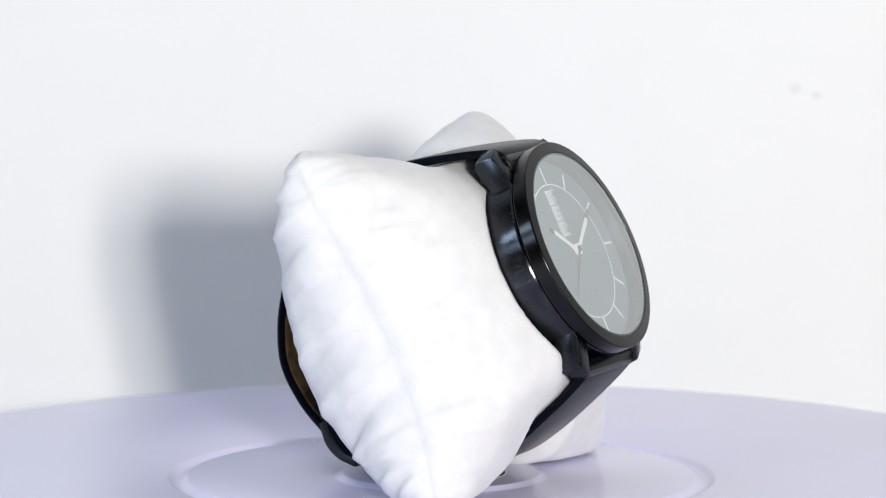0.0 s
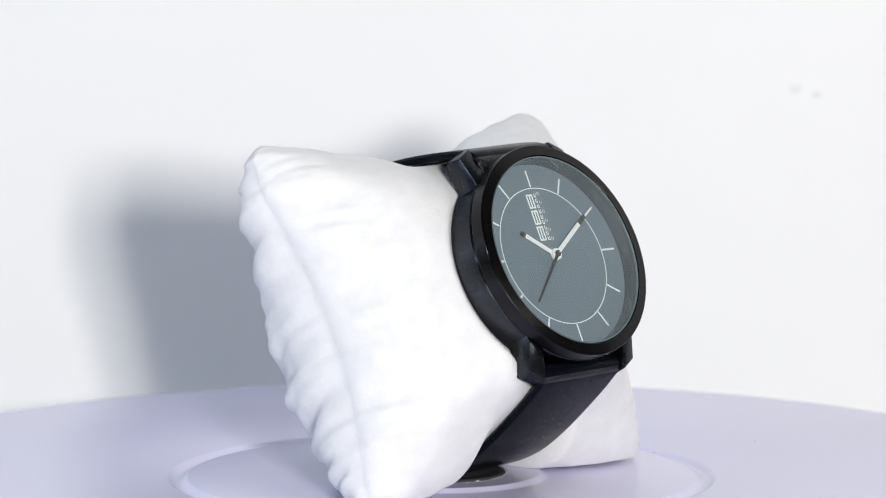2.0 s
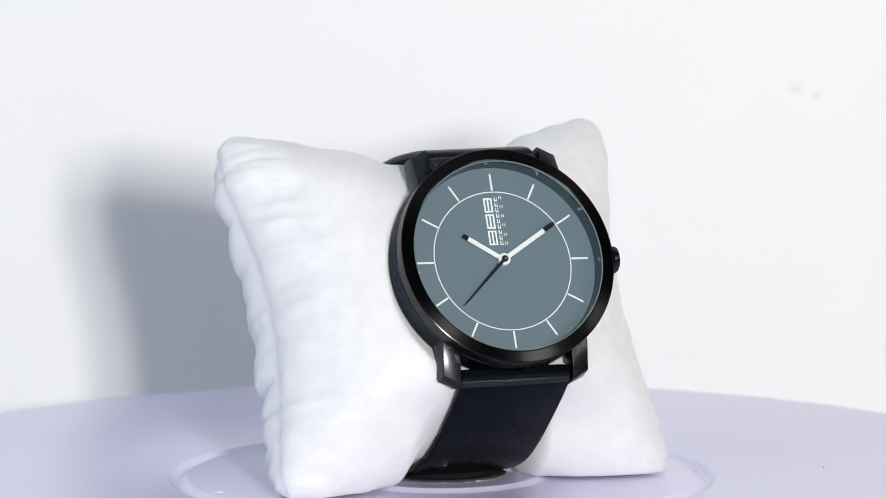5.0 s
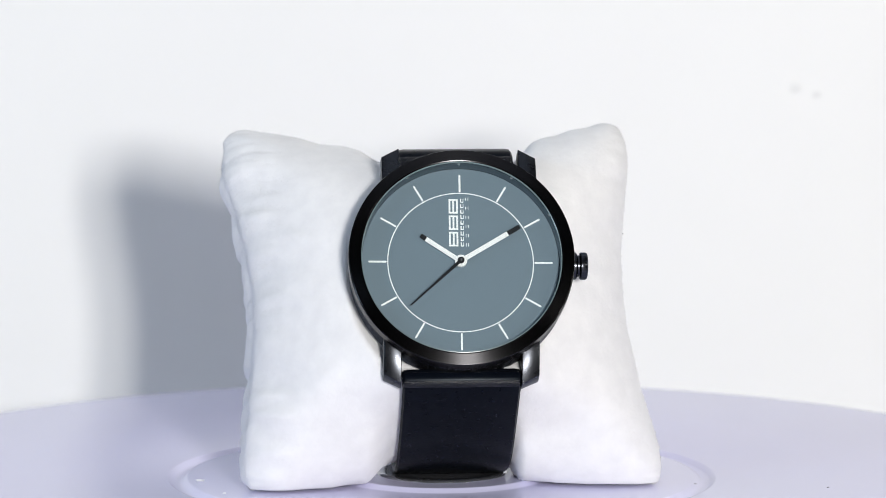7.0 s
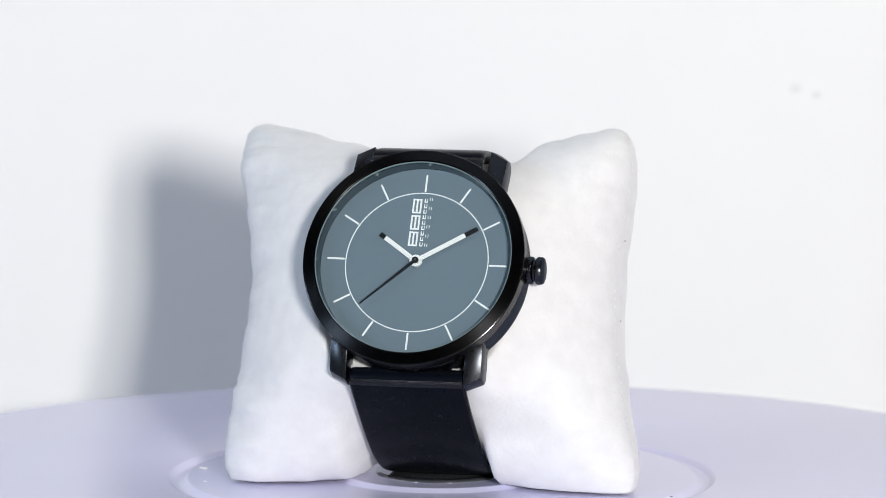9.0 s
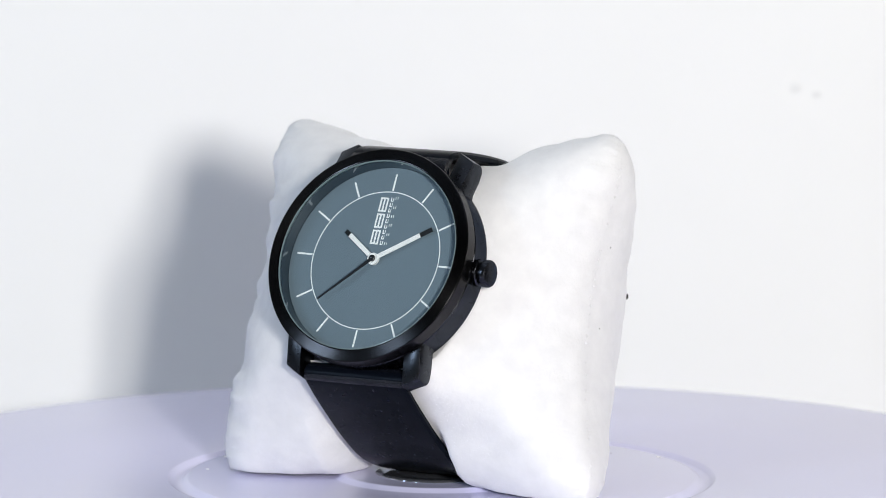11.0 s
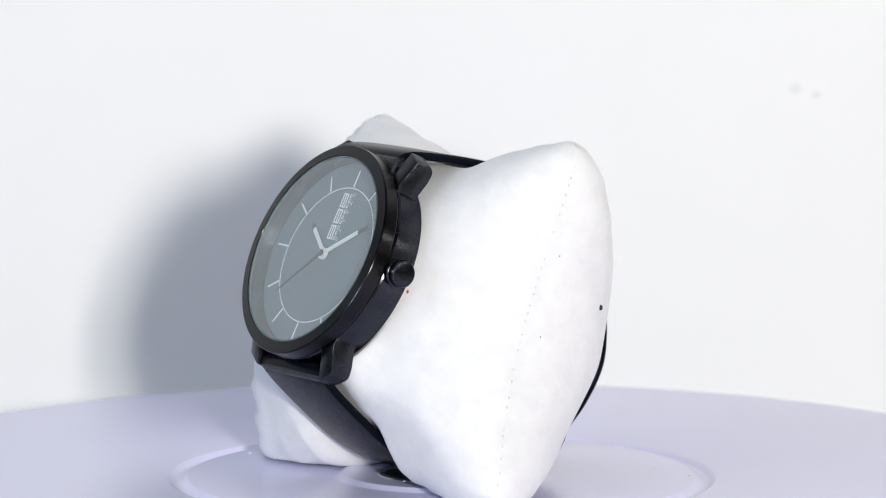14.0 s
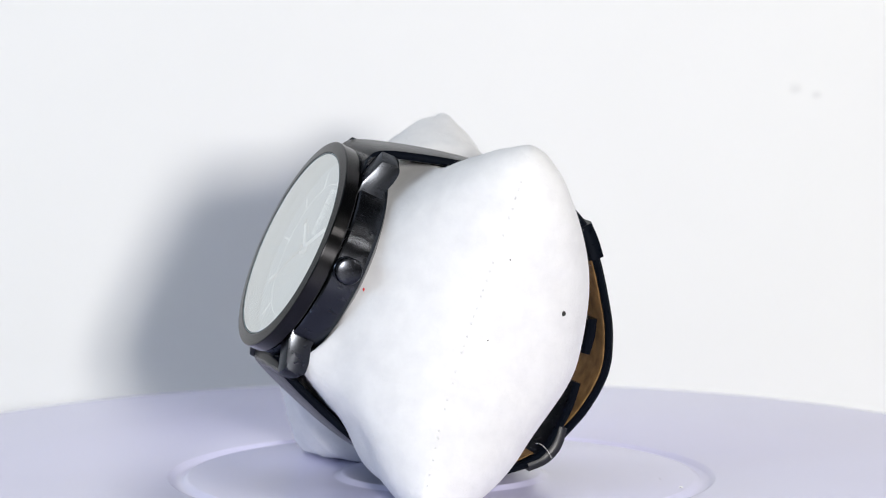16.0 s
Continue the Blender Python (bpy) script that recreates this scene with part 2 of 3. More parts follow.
# how the stuffed cushion sags, as cubics of its own place: sideways, to the back, and up
SAG_X = [-1.46, 0.22, -0.12, -0.09, -0.48, -0.04, 0.79, 1.34, 0.6, 0.06, 0.82, -1.57, -0.24, 1.66, -0.99, -0.11, 0.1, -0.27, -0.16, -1.42]
SAG_Y = [0.87, 1.2, -0.64, -0.72, 0.29, 3.41, -1.87, -1.83, 0.72, 0.84, 1.2, -1.41, -0.91, 0.38, -0.26, 1.89, -1.01, -0.39, -0.86, -1.29]
SAG_Z = [-0.8, -0.06, 0.18, -0.61, -0.2, -0.06, -0.07, -0.29, 2.89, 1.16]


def cubic(factors, degree, x, y, z):
    powers = [(i, j, k) for i in range(degree + 1) for j in range(degree + 1 - i) for k in range(degree + 1 - i - j)]
    return sum(c * x ** i * y ** j * z ** k for c, (i, j, k) in zip(factors, powers))


def sagged(P):
    q = (P.x / 0.040, P.y / 0.025, (P.z - 0.033) / 0.033)
    lift = cubic(SAG_Z, 2, *q) * smooth_step(0.0, 0.012, P.z)
    return P + Vector((cubic(SAG_X, 3, *q), cubic(SAG_Y, 3, *q), lift)) * MM


def cushion_point(u, v, side):
    x, y = cushion_outline(u, v)
    # one upper corner is stuffed fuller than the others
    full = smooth_step(0.2, 0.85, u) * smooth_step(0.1, 0.6, v)
    if side > 0:
        body = max(0.0, (1 - abs(u) ** 4) * (1 - abs(v) ** (4 + 1.8 * full))) ** 0.56
        depth = 21.0 * body * (0.70 + 0.30 * (1 - u * u) * (1 - v * v))
    else:
        body = max(0.0, (1 - abs(u) ** 7) * (1 - abs(v) ** (2.8 if v > 0 else 2.1))) ** 0.42
        depth = 29.0 * (1 - (0.285 + 0.095 * u) * v) * body * (0.76 + 0.24 * (1 - u * u) * (1 - v * v))
    depth *= 1 - (0.38 - 0.12 * full) * abs(u * v) ** 2.5
    if side > 0:
        depth *= 1 - (0.24 if u > 0 else 0.16) * smooth_step(0.50, 0.80, -v) * (1 - smooth_step(0.55, 0.9, abs(u)))
        depth += (3.0 if u > 0 else 1.9) * math.exp(-((abs(u) - 0.33) / 0.13) ** 2 - ((v + 0.40) / 0.22) ** 2)
    if side < 0:
        depth *= 1 - 0.12 * smooth_step(-0.05, 0.5, -v)
    # folds that run in from the side seams, deeper on one side
    edge = smooth_step(0.62 if u < 0 else 0.78, 0.96, abs(u)) * smooth_step(0.0, 6.0, depth)
    f = noise.noise(Vector((u * 1.8 + side, v * 5.5, 4.0 if u > 0 else 9.0)))
    g = noise.noise(Vector((u * 3.0, v * 15.0 + u * 3, 2.0 + side)))
    h = noise.noise(Vector((u * 9.0, v * 34.0, 7.0 + side)))
    amp = (1.05 if side > 0 else 1.6) if u < 0 else 0.5
    depth += edge * (f * 2.0 + g * 0.9 + h * 0.35) * amp
    depth += 0.55 * noise.noise(Vector((u * 2.4, v * 2.4, side * 5.0))) * body
    # sharp creases behind the crumpled side's seam
    if u < -0.6 and side < 0:
        for v0, slope, deep, wide in ((-0.40, 0.5, 2.2, 0.045), (-0.66, -0.4, 1.5, 0.035), (-0.80, 0.6, 1.0, 0.03), (0.02, 0.7, 0.9, 0.05), (0.36, -0.5, 0.8, 0.05)):
            off = v - v0 - slope * (abs(u) - 0.9)
            depth -= deep * edge * math.exp(-(off / wide) ** 2) - 0.5 * deep * edge * math.exp(-((off - 2.2 * wide) / (1.6 * wide)) ** 2)
    near = math.exp(-((depth - 1.6) / 1.5) ** 2) * smooth_step(0.8, 0.97, abs(u))
    depth += near * 0.55 * noise.noise(Vector((u * 5, v * 42.0, 11.0 + side))) * (1.0 if u < 0 else 0.6)
    # fine puckers along the crumpled seam
    if u < 0:
        depth += 0.55 * smooth_step(0.80, 0.93, -u) * smooth_step(0.0, 3.0, depth) * noise.noise(Vector((u * 6.0, v * 24.0, 15.0 + side)))
    depth = max(0.0, depth)
    # the cloth swells out on both sides of the seam
    d = min(1.0, depth / 14.0)
    swell = 4 * d * (1 - d) * smooth_step(0.75, 1.0, abs(u))
    x += math.copysign((0.95 if u < 0 else 0.35) * swell, u)
    wob = smooth_step(0.75, 1.0, abs(u)) * amp
    x += wob * (0.6 * noise.noise(Vector((v * 5.0, u * 3, 1.0 + 0.4 * side * d))) + 0.28 * noise.noise(Vector((v * 13.0, u, 6.0 + side * d))) + 0.16 * noise.noise(Vector((v * 31.0, u, 8.0 + side * d))))
    y += 0.5 * smooth_step(0.8, 1.0, abs(v)) * noise.noise(Vector((u * 8.0, v, 3.0 + side * d)))
    P = sagged(PLANE @ Vector((x * MM, y * MM, side * depth * MM)))
    # the watch is pressed into the front
    if side > 0:
        q = DIAL_BACK @ P
        r = math.hypot(q.x, q.y) / MM
        lim = (-7.1 + 10.7 * smooth_step(18.5, 30.5, r)) * MM
        if q.z > lim:
            q.z = lim
            P = DIAL_POSE @ q
    P = hold_in(P)
    if P.z < 0.0008:
        P.z = 0.0002 + 0.0006 * math.exp((P.z - 0.0008) / 0.002)
    return P


STRAP_X = 1.3
UPPER = [(-18.2, 60.0), (-17.2, 62.3), (-14.4, 63.4), (-6.0, 62.3), (3.0, 60.4), (12.0, 57.6), (19.5, 53.8), (24.7, 48.8), (27.3, 42.5), (29.1, 35.0), (30.1, 28.0), (29.4, 20.5), (25.6, 13.6), (20.4, 8.0)]
LOWER = [(-31.4, 24.3), (-32.9, 24.4), (-33.7, 23.3), (-32.2, 21.2), (-27.6, 16.5), (-20.0, 9.6), (-13.2, 4.9), (-5.0, 2.15), (3.0, 1.92), (10.0, 2.5), (15.4, 4.4), (19.2, 9.0), (22.0, 14.0), (23.6, 18.6)]
# the room that the strap leaves for the cushion, seen from the side (y, z)
HOLLOW = [Vector(q) for q in UPPER[:8] + [(26.8, 44.0), (27.4, 37.0), (26.0, 29.0), (22.0, 20.0), (16.2, 11.5), (10.8, 5.0)] + LOWER[8::-1]]


def hold_in(P):
    """Keeps a point of the cushion inside the strap, fading out beside it."""
    # low behind, beside the buckle, the strap draws in more of the cloth
    low = smooth_step(0.0, 10.0, P.y / MM) * (1 - smooth_step(16.0, 36.0, P.z / MM)) if P.x > 0 else 0.0
    # and low in front the cloth bulges close beside it at one edge and falls back at the other
    close = (4.0 if P.x > 0 else 0.0) * (1 - smooth_step(-2.0, 8.0, P.y / MM)) * (1 - smooth_step(24.0, 40.0, P.z / MM))
    w = 1 - smooth_step(10.8 - 0.1 * close, 17.0 - close + 17.0 * low, abs(P.x / MM - STRAP_X))
    if w <= 0:
        return P
    q = Vector((P.y / MM, P.z / MM))
    inside, best, dist = False, None, 1e9
    n = len(HOLLOW)
    for i in range(n):
        a, b = HOLLOW[i], HOLLOW[(i + 1) % n]
        if (a.y > q.y) != (b.y > q.y) and q.x < (b.x - a.x) * (q.y - a.y) / (b.y - a.y) + a.x:
            inside = not inside
        t = max(0.0, min(1.0, (q - a).dot(b - a) / (b - a).length_squared))
        c = a + (b - a) * t
        if (q - c).length < dist:
            dist, best = (q - c).length, (c, Vector((-(b - a).y, (b - a).x)).normalized())
    c, nor = best
    if (Vector((-2.0, 34.0)) - c).dot(nor) < 0:
        nor = -nor
    gap = 1.25
    if inside and dist >= gap:
        return P
    goal = c + nor * gap
    q = q + (goal - q) * w
    return Vector((P.x, q.x * MM, q.y * MM))


def cushion():
    top = new("watch_cushion")
    tagged(top, "plump white velour cushion with pinched corners on the turntable", "cushion")
    nu, nv = 150, 140
    bm = bmesh.new()
    rows = {}
    for side in (1, -1):
        for i in range(nu + 1):
            for j in range(nv + 1):
                u, v = math.sin(math.pi / 2 * (2 * i / nu - 1)), math.sin(math.pi / 2 * (2 * j / nv - 1))
                rim = i in (0, nu) or j in (0, nv)
                if rim and side < 0:
                    rows[side, i, j] = rows[1, i, j]
                else:
                    rows[side, i, j] = bm.verts.new(cushion_point(u, v, side))
        for i in range(nu):
            for j in range(nv):
                bm.faces.new([rows[side, a, b] for a, b in ((i, j), (i + 1, j), (i + 1, j + 1), (i, j + 1))])
    cover = part("cover", bm, VELVET, top, smooth=80)
    # short fibres that stand off the cloth
    rng = random.Random(7)
    nap = bmesh.new()
    faces = cover.data.polygons
    verts = cover.data.vertices
    for k in range(42000):
        f = faces[rng.randrange(len(faces))]
        w = [rng.random() for _ in range(4)]
        c = sum((verts[i].co * x for i, x in zip(f.vertices, w)), Vector()) / sum(w)
        lean = Vector((rng.gauss(0, 1), rng.gauss(0, 1), rng.gauss(0, 1)))
        tip = (f.normal + 0.75 * lean).normalized()
        side = tip.cross(Vector((rng.gauss(0, 1), rng.gauss(0, 1), rng.gauss(0, 1)))).normalized()
        long, wide = rng.uniform(0.18, 0.48) * MM, 0.013 * MM
        if c.z + tip.z * long < 0.0002:
            continue
        nap.faces.new([nap.verts.new(q) for q in (c - side * wide, c + side * wide, c + tip * long)])
    thread = bmesh.new()
    for u in (-1, 1):
        for k in range(38):
            if rng.random() < 0.3:
                continue
            v = -0.93 + 1.86 * k / 37 + rng.uniform(-0.012, 0.012)
            half = rng.uniform(0.005, 0.010)
            a, b = (cushion_point(u * 0.999, v + dv, 1) for dv in (-half, half))
            way = (b - a).normalized()
            out = Vector((u, 0, 0))
            wide = way.cross(out).normalized() * (0.11 if u < 0 else 0.17) * MM
            rise = 0.08 if u < 0 else 0.24
            ring = [thread.verts.new(q + out * h * MM + w) for q, h, w in ((a, 0.0, wide), (a, 0.0, -wide), (b, 0.0, -wide), (b, 0.0, wide), (a.lerp(b, 0.5), rise, wide * 0.7), (a.lerp(b, 0.5), rise, -wide * 0.7))]
            for f in ((0, 1, 5, 4), (2, 3, 4, 5), (0, 4, 3), (1, 2, 5)):
                thread.faces.new([ring[i] for i in f])
    tagged(part("seam_stitches", thread, SEAM, cover, "white seam stitches"), kind="stuff")
    tagged(part("nap", nap, VELVET, cover, "fine white fibres of the velour"), kind="stuff")
    return top


CUSHION = cushion()


def lint(name, place, size, mat, label):
    """A crumb of lint that sits on the cushion's cloth."""
    cover = [o for o in CUSHION.children if o.name.startswith("cover")][0]
    near = min(cover.data.vertices, key=lambda v: (v.co - Vector(place) * MM).length)
    bm = bmesh.new()
    bmesh.ops.create_icosphere(bm, subdivisions=2, radius=size * MM)
    for v in bm.verts:
        v.co *= 1 + 0.5 * noise.noise(v.co / (size * MM) * 1.7)
        v.co.z *= 1.5
    bmesh.ops.translate(bm, vec=near.co + near.normal * size * 0.3 * MM, verts=bm.verts)
    part(name, bm, mat, CUSHION, label)


RED_LINT = material("red_lint", (0.55, 0.03, 0.04), 0.9)
lint("lint", (33.6, 14.8, 34.8), 0.34, LINT, "dark crumb of lint")
lint("lint", (35.1, -1.1, 30.9), 0.10, LINT, "dark crumb of lint")
lint("lint", (33.5, 3.9, 46.1), 0.10, LINT, "dark crumb of lint")
lint("red_fibre", (21.3, -22.1, 40.0), 0.22, RED_LINT, "tiny red fibre beside the case")


# ---------------------------------------------------------------- watch
WATCH = new("wristwatch")
tagged(WATCH, "black wristwatch with a slate-grey dial, buckled round a white cushion", "watch")


def ring_of(r_mid, width, z0, z1, seg=128):
    a, b = (r_mid - width / 2) * MM, (r_mid + width / 2) * MM
    return lathe([(a, z0 * MM), (b, z0 * MM), (b, z1 * MM), (a, z1 * MM)], seg)


def watch_case():
    mid = [(16.5, -6.7), (19.2, -6.6), (20.1, -6.2), (20.5, -5.5), (20.65, -4.5), (20.7, -0.6), (20.5, -0.25), (20.2, -0.15), (19.5, -0.1), (19.5, 0.35), (18.75, 0.35), (18.75, -0.5), (17.0, -0.5), (17.0, -5.8)]
    part("case", lathe(mm(mid), 192), BAND, WATCH, "black brushed steel case band", smooth=13)
    bez = [(19.6, 0.1), (20.6, 0.12), (20.9, 0.22), (21.0, 0.45), (21.0, 2.95), (20.93, 3.12), (20.75, 3.2), (18.9, 3.45), (18.72, 3.4), (18.65, 3.25), (18.65, 2.0), (19.0, 0.3)]
    part("bezel", lathe(mm(bez), 192), BEZEL, WATCH, "black brushed bezel ring", smooth=13)
    inner = [(18.64, 3.05), (18.64, -0.3), (18.36, -0.3), (18.38, 0.0), (18.50, 2.95), (18.54, 3.05)]
    part("inner_ring", lathe(mm(inner), 160), REHAUT, WATCH, "dark sloped ring round the dial")
    back = [(0.0, -7.6), (16.5, -7.6), (18.0, -7.3), (18.6, -6.75), (18.7, -6.35), (18.4, -6.2), (0.0, -6.2)]
    part("case_back", lathe(mm(back), 128, close=False), SILVER, WATCH, "bright steel case back")
    part("dial", lathe(mm([(0.0, 0.0), (18.33, 0.0), (18.33, -0.35), (0.0, -0.35)]), 160, close=False), DIAL, WATCH, "matt slate-grey dial")
    gl = lathe(mm([(0.0, 3.35), (17.8, 3.35), (18.34, 3.35), (18.42, 3.27), (18.42, 2.5), (18.0, 2.5), (0.0, 2.5)]), 160, close=False)
    glass = part("crystal", gl, GLASS_BODY, WATCH, "clear flat watch glass")
    glass.data.materials.append(GLASS)
    for f in glass.data.polygons:
        f.material_index = 1 if f.normal.z > 0.5 else 0
    part("gasket", lathe(mm([(18.46, 3.10), (18.64, 3.10), (18.64, 3.40), (18.56, 3.42), (18.46, 3.36)]), 160), GASKET, WATCH, "thin grey-teal ring at the edge of the glass")
    # lugs: a flat outer side, a front that slopes down, a cut end with a round heel
    def heel(cy, cz, r, a0, a1, n=5):
        return [(cy + r * math.cos(radians(a0 + (a1 - a0) * k / n)), cz + r * math.sin(radians(a0 + (a1 - a0) * k / n))) for k in range(n + 1)]
    outer = [(13.4, 0.02), (16.2, 0.0), (21.25, -1.85)] + heel(20.3, -4.5, 1.35, 0, -100) + [(18.6, -5.65), (15.6, -4.7), (13.4, -5.0)]
    inner_side = [(15.3, 0.02), (17.6, 0.0), (23.0, -1.85)] + heel(21.7, -4.5, 1.45, 0, -100) + [(18.9, -5.75), (16.2, -4.7), (15.3, -5.0)]
    for sx in (-1, 1):
        for sy in (-1, 1):
            bm = bmesh.new()
            x0, x1 = 11.15 * MM, 14.45 * MM
            a = [bm.verts.new((sx * x0, sy * y * MM, z * MM)) for y, z in inner_side]
            b = [bm.verts.new((sx * x1, sy * y * MM, z * MM)) for y, z in outer]
            bm.faces.new(a)
            bm.faces.new(b[::-1])
            for i in range(len(outer)):
                j = (i + 1) % len(outer)
                bm.faces.new((a[i], b[i], b[j], a[j]))
            bmesh.ops.recalc_face_normals(bm, faces=bm.faces)
            sharp = [e for e in bm.edges if e.calc_face_angle(0) > radians(28)]
            bmesh.ops.bevel(bm, geom=sharp, offset=0.16 * MM, segments=2, profile=0.5, affect="EDGES")
            part("lug", bm, LUG, WATCH, smooth=26)
    # crown with a smooth head, a waist and a stem
    cr = [(0.0, 24.75), (1.8, 24.75), (2.1, 24.6), (2.25, 24.3), (2.25, 23.5), (2.1, 23.3), (1.75, 23.2), (1.75, 22.85), (2.1, 22.7), (2.25, 22.5), (2.25, 21.9), (2.1, 21.7), (1.3, 21.6), (1.3, 19.9), (0.0, 19.9)]
    bm = lathe(mm([(r * 1.14, z - 0.95) for r, z in cr]), 64, close=False)
    bmesh.ops.transform(bm, matrix=Matrix.Translation((0, 0.25 * MM, -2.4 * MM)) @ pose(0, 0, 0, 0, 90, 0), verts=bm.verts)
    part("crown", bm, SATIN, WATCH, "glossy black winding crown")


watch_case()


def rounded_bar(length, width, seg=6):
    """Outline of a bar along +y from 0 to length with round ends."""
    r = width / 2
    pts = [(r * math.cos(a), length - r + r * math.sin(a)) for a in [math.pi * k / seg for k in range(seg + 1)]]
    pts += [(r * math.cos(a), r + r * math.sin(a)) for a in [math.pi + math.pi * k / seg for k in range(seg + 1)]]
    return pts


def turn_about(bm, angle):
    bmesh.ops.transform(bm, matrix=pose(0, 0, 0, 0, 0, -angle), verts=bm.verts)
    return bm


def dial_print():
    part("minute_track", ring_of(13.55, 0.19, 0.004, 0.03), PRINT, WATCH, "thin white printed circle")
    for k in range(12):
        bm = prism([(x * MM, (13.75 + y) * MM) for x, y in rounded_bar(3.4, 0.36)], 0.004 * MM, 0.05 * MM)
        part("hour_mark", turn_about(bm, 30 * k), PRINT, WATCH)


dial_print()


def printed_emblem():
    """Three stacked white blocks with slots, and two columns of small bars."""
    z0, z1 = 0.004 * MM, 0.03 * MM

    def strip(x0, x1, y0, y1):
        part("printed_bar", box((x0 - 0.35) * MM, (x1 - 0.35) * MM, y0 * MM, y1 * MM, z0, z1), PRINT, WATCH)
    for k in range(3):
        y0 = 3.1 + 3.22 * k
        for x0 in (-1.75, -1.05, -0.35):
            strip(x0, x0 + 0.34, y0, y0 + 2.85)
        for x0 in (-1.41, -0.71):
            strip(x0, x0 + 0.36, y0, y0 + 0.32)
            strip(x0, x0 + 0.36, y0 + 2.53, y0 + 2.85)
    for k in range(9):
        y0 = 3.1 + 1.075 * k
        strip(0.42, 0.62, y0, y0 + 0.78)
        strip(0.90, 1.02, y0, y0 + 0.78)
        strip(0.62, 0.90, y0, y0 + 0.2)
    for k in range(6):
        y0 = 3.1 + 1.80 * k
        strip(1.38, 1.50, y0, y0 + 0.62)
        strip(1.82, 1.94, y0, y0 + 0.62)


printed_emblem()


def hand(name, angle, tip, width, z, dark_from, taper=0.0, tail=0.0, mat=None, label=""):
    """A flat hand; past dark_from its end is black."""
    thick = 0.18
    w0, w1 = width / 2, width / 2 * (1 - taper)
    ob = part(name, turn_about(prism(mm([(-w0, -tail), (w0, -tail), (w1, dark_from), (-w1, dark_from)]), z * MM, (z + thick) * MM), angle), mat or HAND_WHITE, WATCH, label)
    if tip > dark_from:
        part("tip", turn_about(prism(mm([(-w1, dark_from + 0.01), (w1, dark_from + 0.01), (w1, tip), (-w1, tip)]), z * MM, (z + thick) * MM), angle), HAND_BLACK, ob, "black painted tip")
    return ob


hand("hour_hand", 303.9, 8.95, 0.86, 0.45, 7.75, label="white hour hand with a black tip")
hand("minute_hand", 58.4, 12.95, 0.86, 0.80, 10.3, label="white minute hand with a black tip")
part("hand_boss", lathe(mm([(0.0, 0.42), (1.15, 0.42), (1.15, 1.04), (0.0, 1.04)]), 48, close=False), HAND_WHITE, WATCH)
hand("second_hand", 226.8, 12.95, 0.62, 1.15, 12.95, taper=0.62, tail=0.0, mat=HAND_BLACK, label="slim black second hand")
part("second_boss", lathe(mm([(0.0, 1.14), (0.62, 1.14), (0.62, 1.45), (0.5, 1.55), (0.0, 1.55)]), 32, close=False), HAND_BLACK, WATCH)
part("centre_pin", lathe(mm([(0.0, 1.5), (0.2, 1.5), (0.2, 1.72), (0.0, 1.75)]), 16, close=False), PIN, WATCH)


# ---------------------------------------------------------------- strap


def ribbon(points, width, thick, offset=0.0, per=10):
    """A band of leather swept along points (y, z); returned in the watch's own space. width: (at the start, at the end)."""
    P = [Vector((0, y * MM, z * MM)) for y, z in points]
    C = spline(P, per)
    n = len(C)
    bm = bmesh.new()
    rings = []
    for i, c in enumerate(C):
        tan = (C[min(i + 1, n - 1)] - C[max(i - 1, 0)]).normalized()
        nor = Vector((0, tan.z, -tan.y))
        s = i / (n - 1)
        w = (width[0] + (width[1] - width[0]) * s) * MM / 2
        t = thick * MM / 2
        ring = []
        for a, b in ((-1, -0.35), (-0.965, -0.85), (-0.90, -1), (0, -1.0), (0.90, -1), (0.965, -0.85), (1, -0.35), (1, 0.35), (0.965, 0.85), (0.90, 1), (0, 1.08), (-0.90, 1), (-0.965, 0.85), (-1, 0.35)):
            ring.append(bm.verts.new(DIAL_BACK @ (c + Vector((STRAP_X * MM + a * w, 0, 0)) + nor * (offset * MM + b * t))))
        rings.append(ring)
    k = len(rings[0])
    for r, q in zip(rings, rings[1:]):
        for i in range(k):
            bm.faces.new((r[i], r[(i + 1) % k], q[(i + 1) % k], q[i]))
    bm.faces.new(rings[0])
    bm.faces.new(rings[-1][::-1])
    return bm


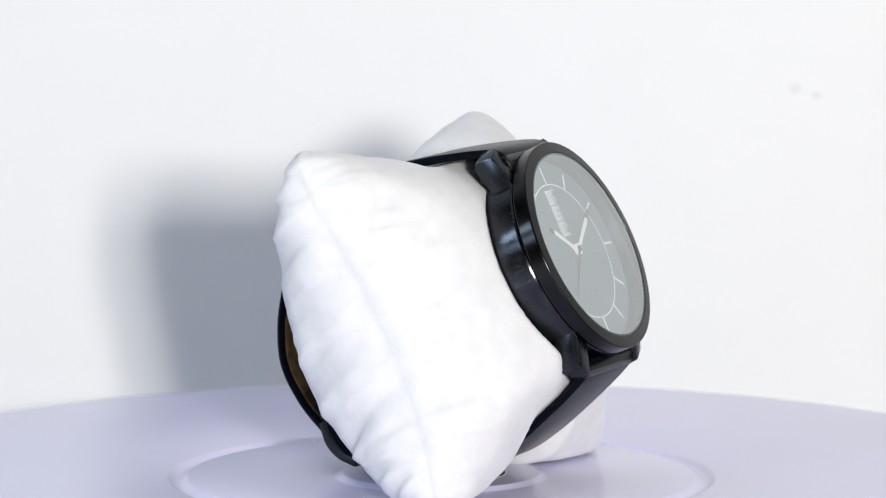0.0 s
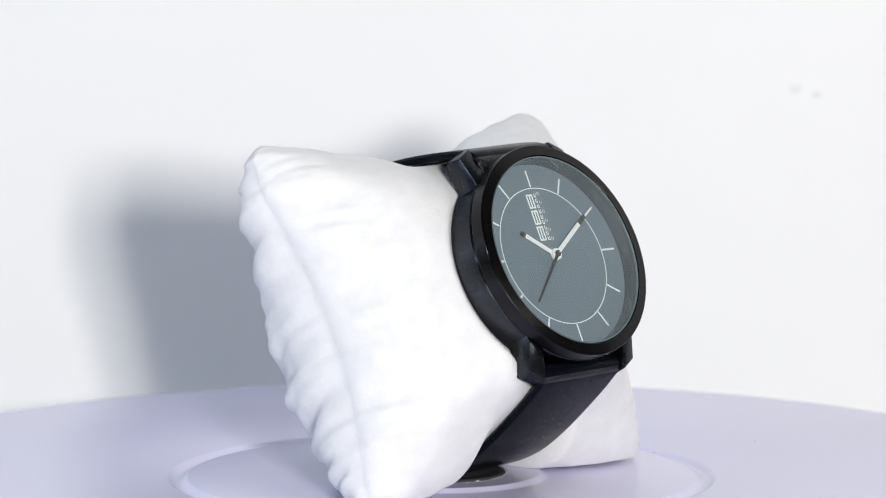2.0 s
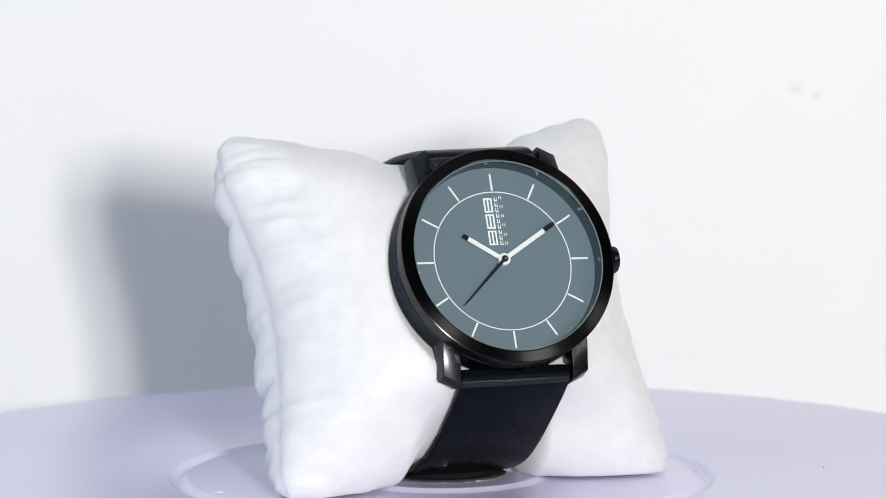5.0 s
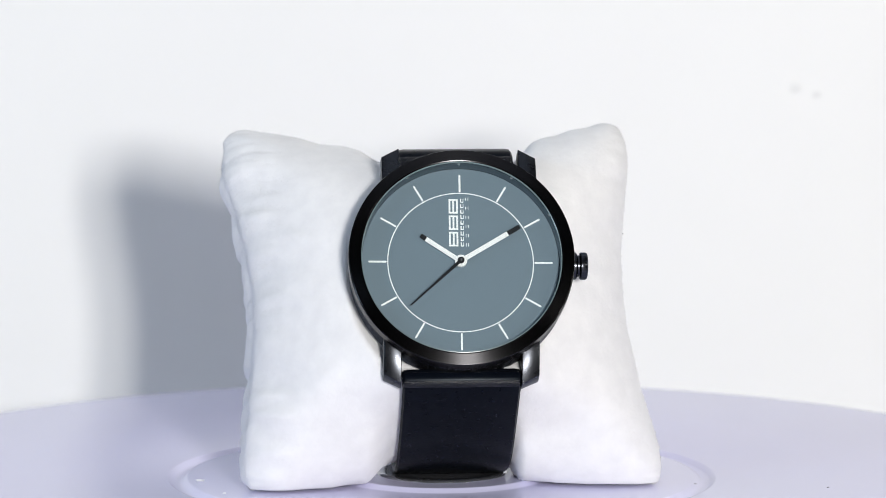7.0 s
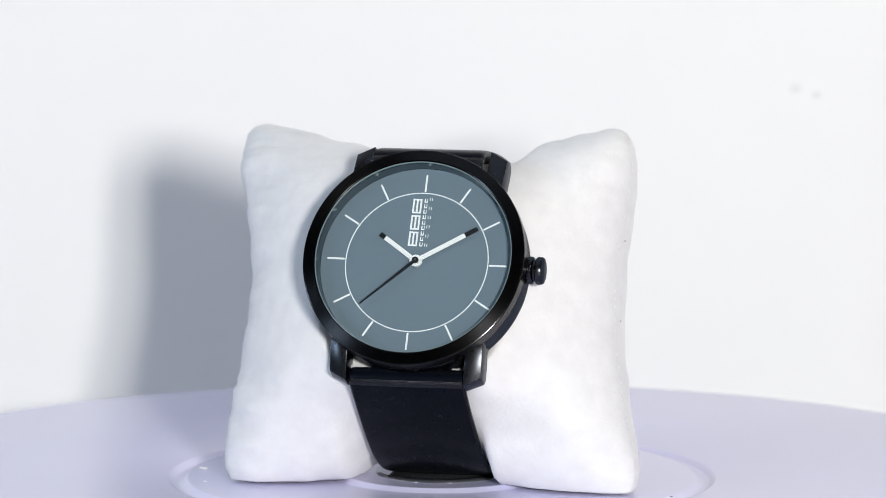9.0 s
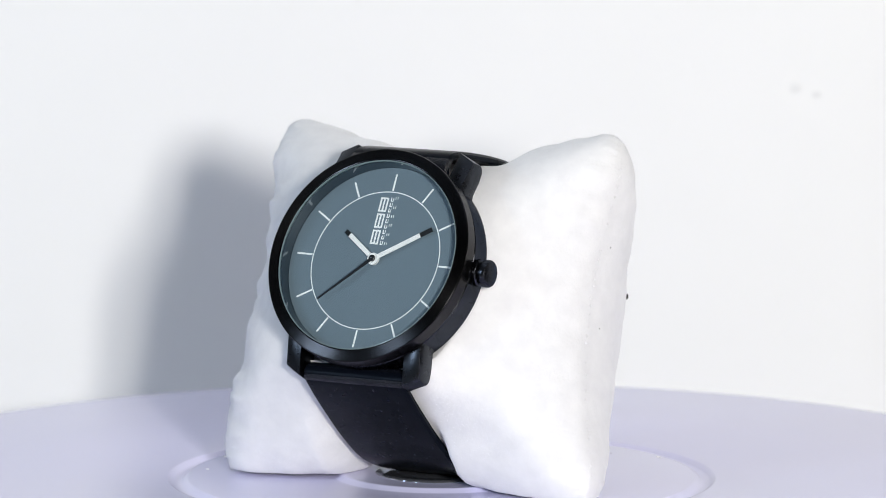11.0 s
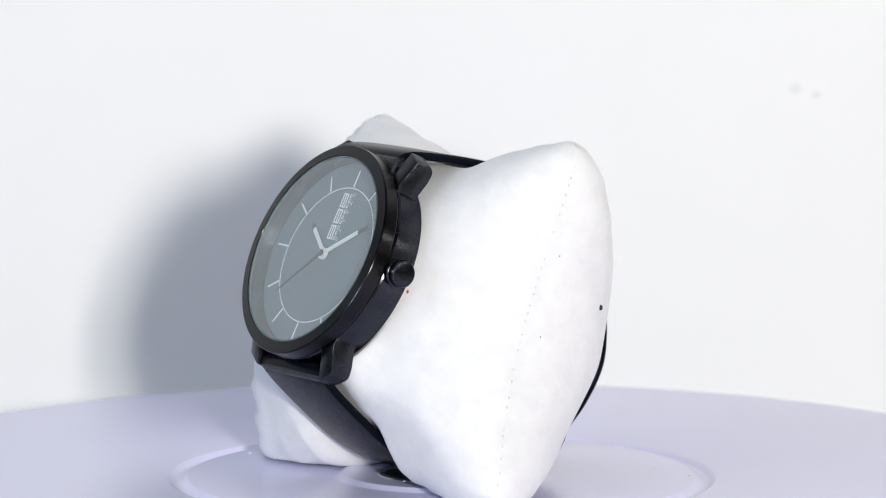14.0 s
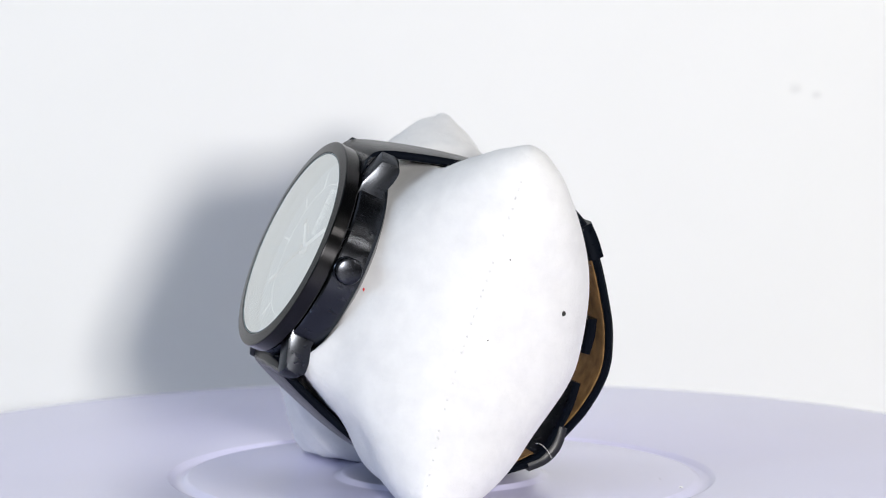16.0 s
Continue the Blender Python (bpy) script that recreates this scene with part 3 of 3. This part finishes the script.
def strap():
    up = part("upper_strap", ribbon(UPPER, (21.6, 19.5), 1.7), LEATHER, WATCH, "smooth black leather strap half")
    lo = part("lower_strap", ribbon(LOWER, (22.2, 21.0), 1.7), LEATHER, WATCH, "smooth black leather strap half")
    part("lining", ribbon(UPPER[5:], (20.2, 18.6), 0.30, offset=1.02), LINING, up, "tan suede lining of the strap")
    part("lining", ribbon(LOWER[7:11], (20.4, 19.4), 0.30, offset=-1.02), LINING, lo, "tan suede lining of the strap")
    # grained leather, stretched where each half turns round its spring bar
    part("fold", ribbon([(-31.6, 24.4), (-32.9, 24.45), (-33.72, 23.3), (-33.25, 22.5)], (22.1, 22.1), 1.73), FOLD, lo, "grained fold round the spring bar")
    part("fold", ribbon([(-18.2, 60.2), (-17.9, 61.2), (-17.25, 62.3), (-16.2, 62.95)], (21.5, 21.5), 1.74), FOLD, up, "grained fold round the spring bar")
    # keepers round the strap and the buckle
    part("keeper", ribbon([(24.7, 48.6), (26.1, 45.4), (27.1, 42.2)], (21.8, 21.8), 3.0, offset=-0.3), LEATHER, WATCH, "black leather keeper loop")
    part("keeper", ribbon([(29.0, 30.5), (28.6, 27.0), (27.5, 23.4)], (21.0, 21.0), 2.0, offset=2.4), LEATHER, WATCH, "black leather keeper loop")
    part("buckle", ribbon([(20.6, 10.2), (19.4, 6.6), (17.0, 4.2), (13.8, 3.0)], (21.6, 21.6), 2.3, offset=0.0), LACQUER, WATCH, "black pin buckle")


strap()


def stray_fibre():
    """A loose white hair that clings to the buckle."""
    line = spline(mm([(13.5, 14.7, 7.7), (13.5, 15.8, 7.4), (13.5, 16.9, 6.4), (13.5, 17.5, 5.4), (13.5, 17.9, 4.7)]), 6)
    bm = bmesh.new()
    rings = []
    for i, c in enumerate(line):
        way = (line[min(i + 1, len(line) - 1)] - line[max(i - 1, 0)]).normalized()
        a = way.cross(Vector((1, 0, 0))).normalized() * 0.045 * MM
        b = way.cross(a).normalized() * 0.045 * MM
        rings.append([bm.verts.new(DIAL_BACK @ (c + q)) for q in (a, b, -a, -b)])
    for r, q in zip(rings, rings[1:]):
        for i in range(4):
            bm.faces.new((r[i], r[(i + 1) % 4], q[(i + 1) % 4], q[i]))
    part("loose_fibre", bm, SEAM, WATCH, "loose white fibre on the buckle")


stray_fibre()


# ---------------------------------------------------------------- movement
def motions():
    times = [0.5 * k for k in range(33)]
    walk(TABLE, [(t, turned(t)) for t in times])
    walk(CUSHION, [(t, turned(t)) for t in times])
    walk(WATCH, [(t, turned(t) @ DIAL_POSE) for t in times])


motions()
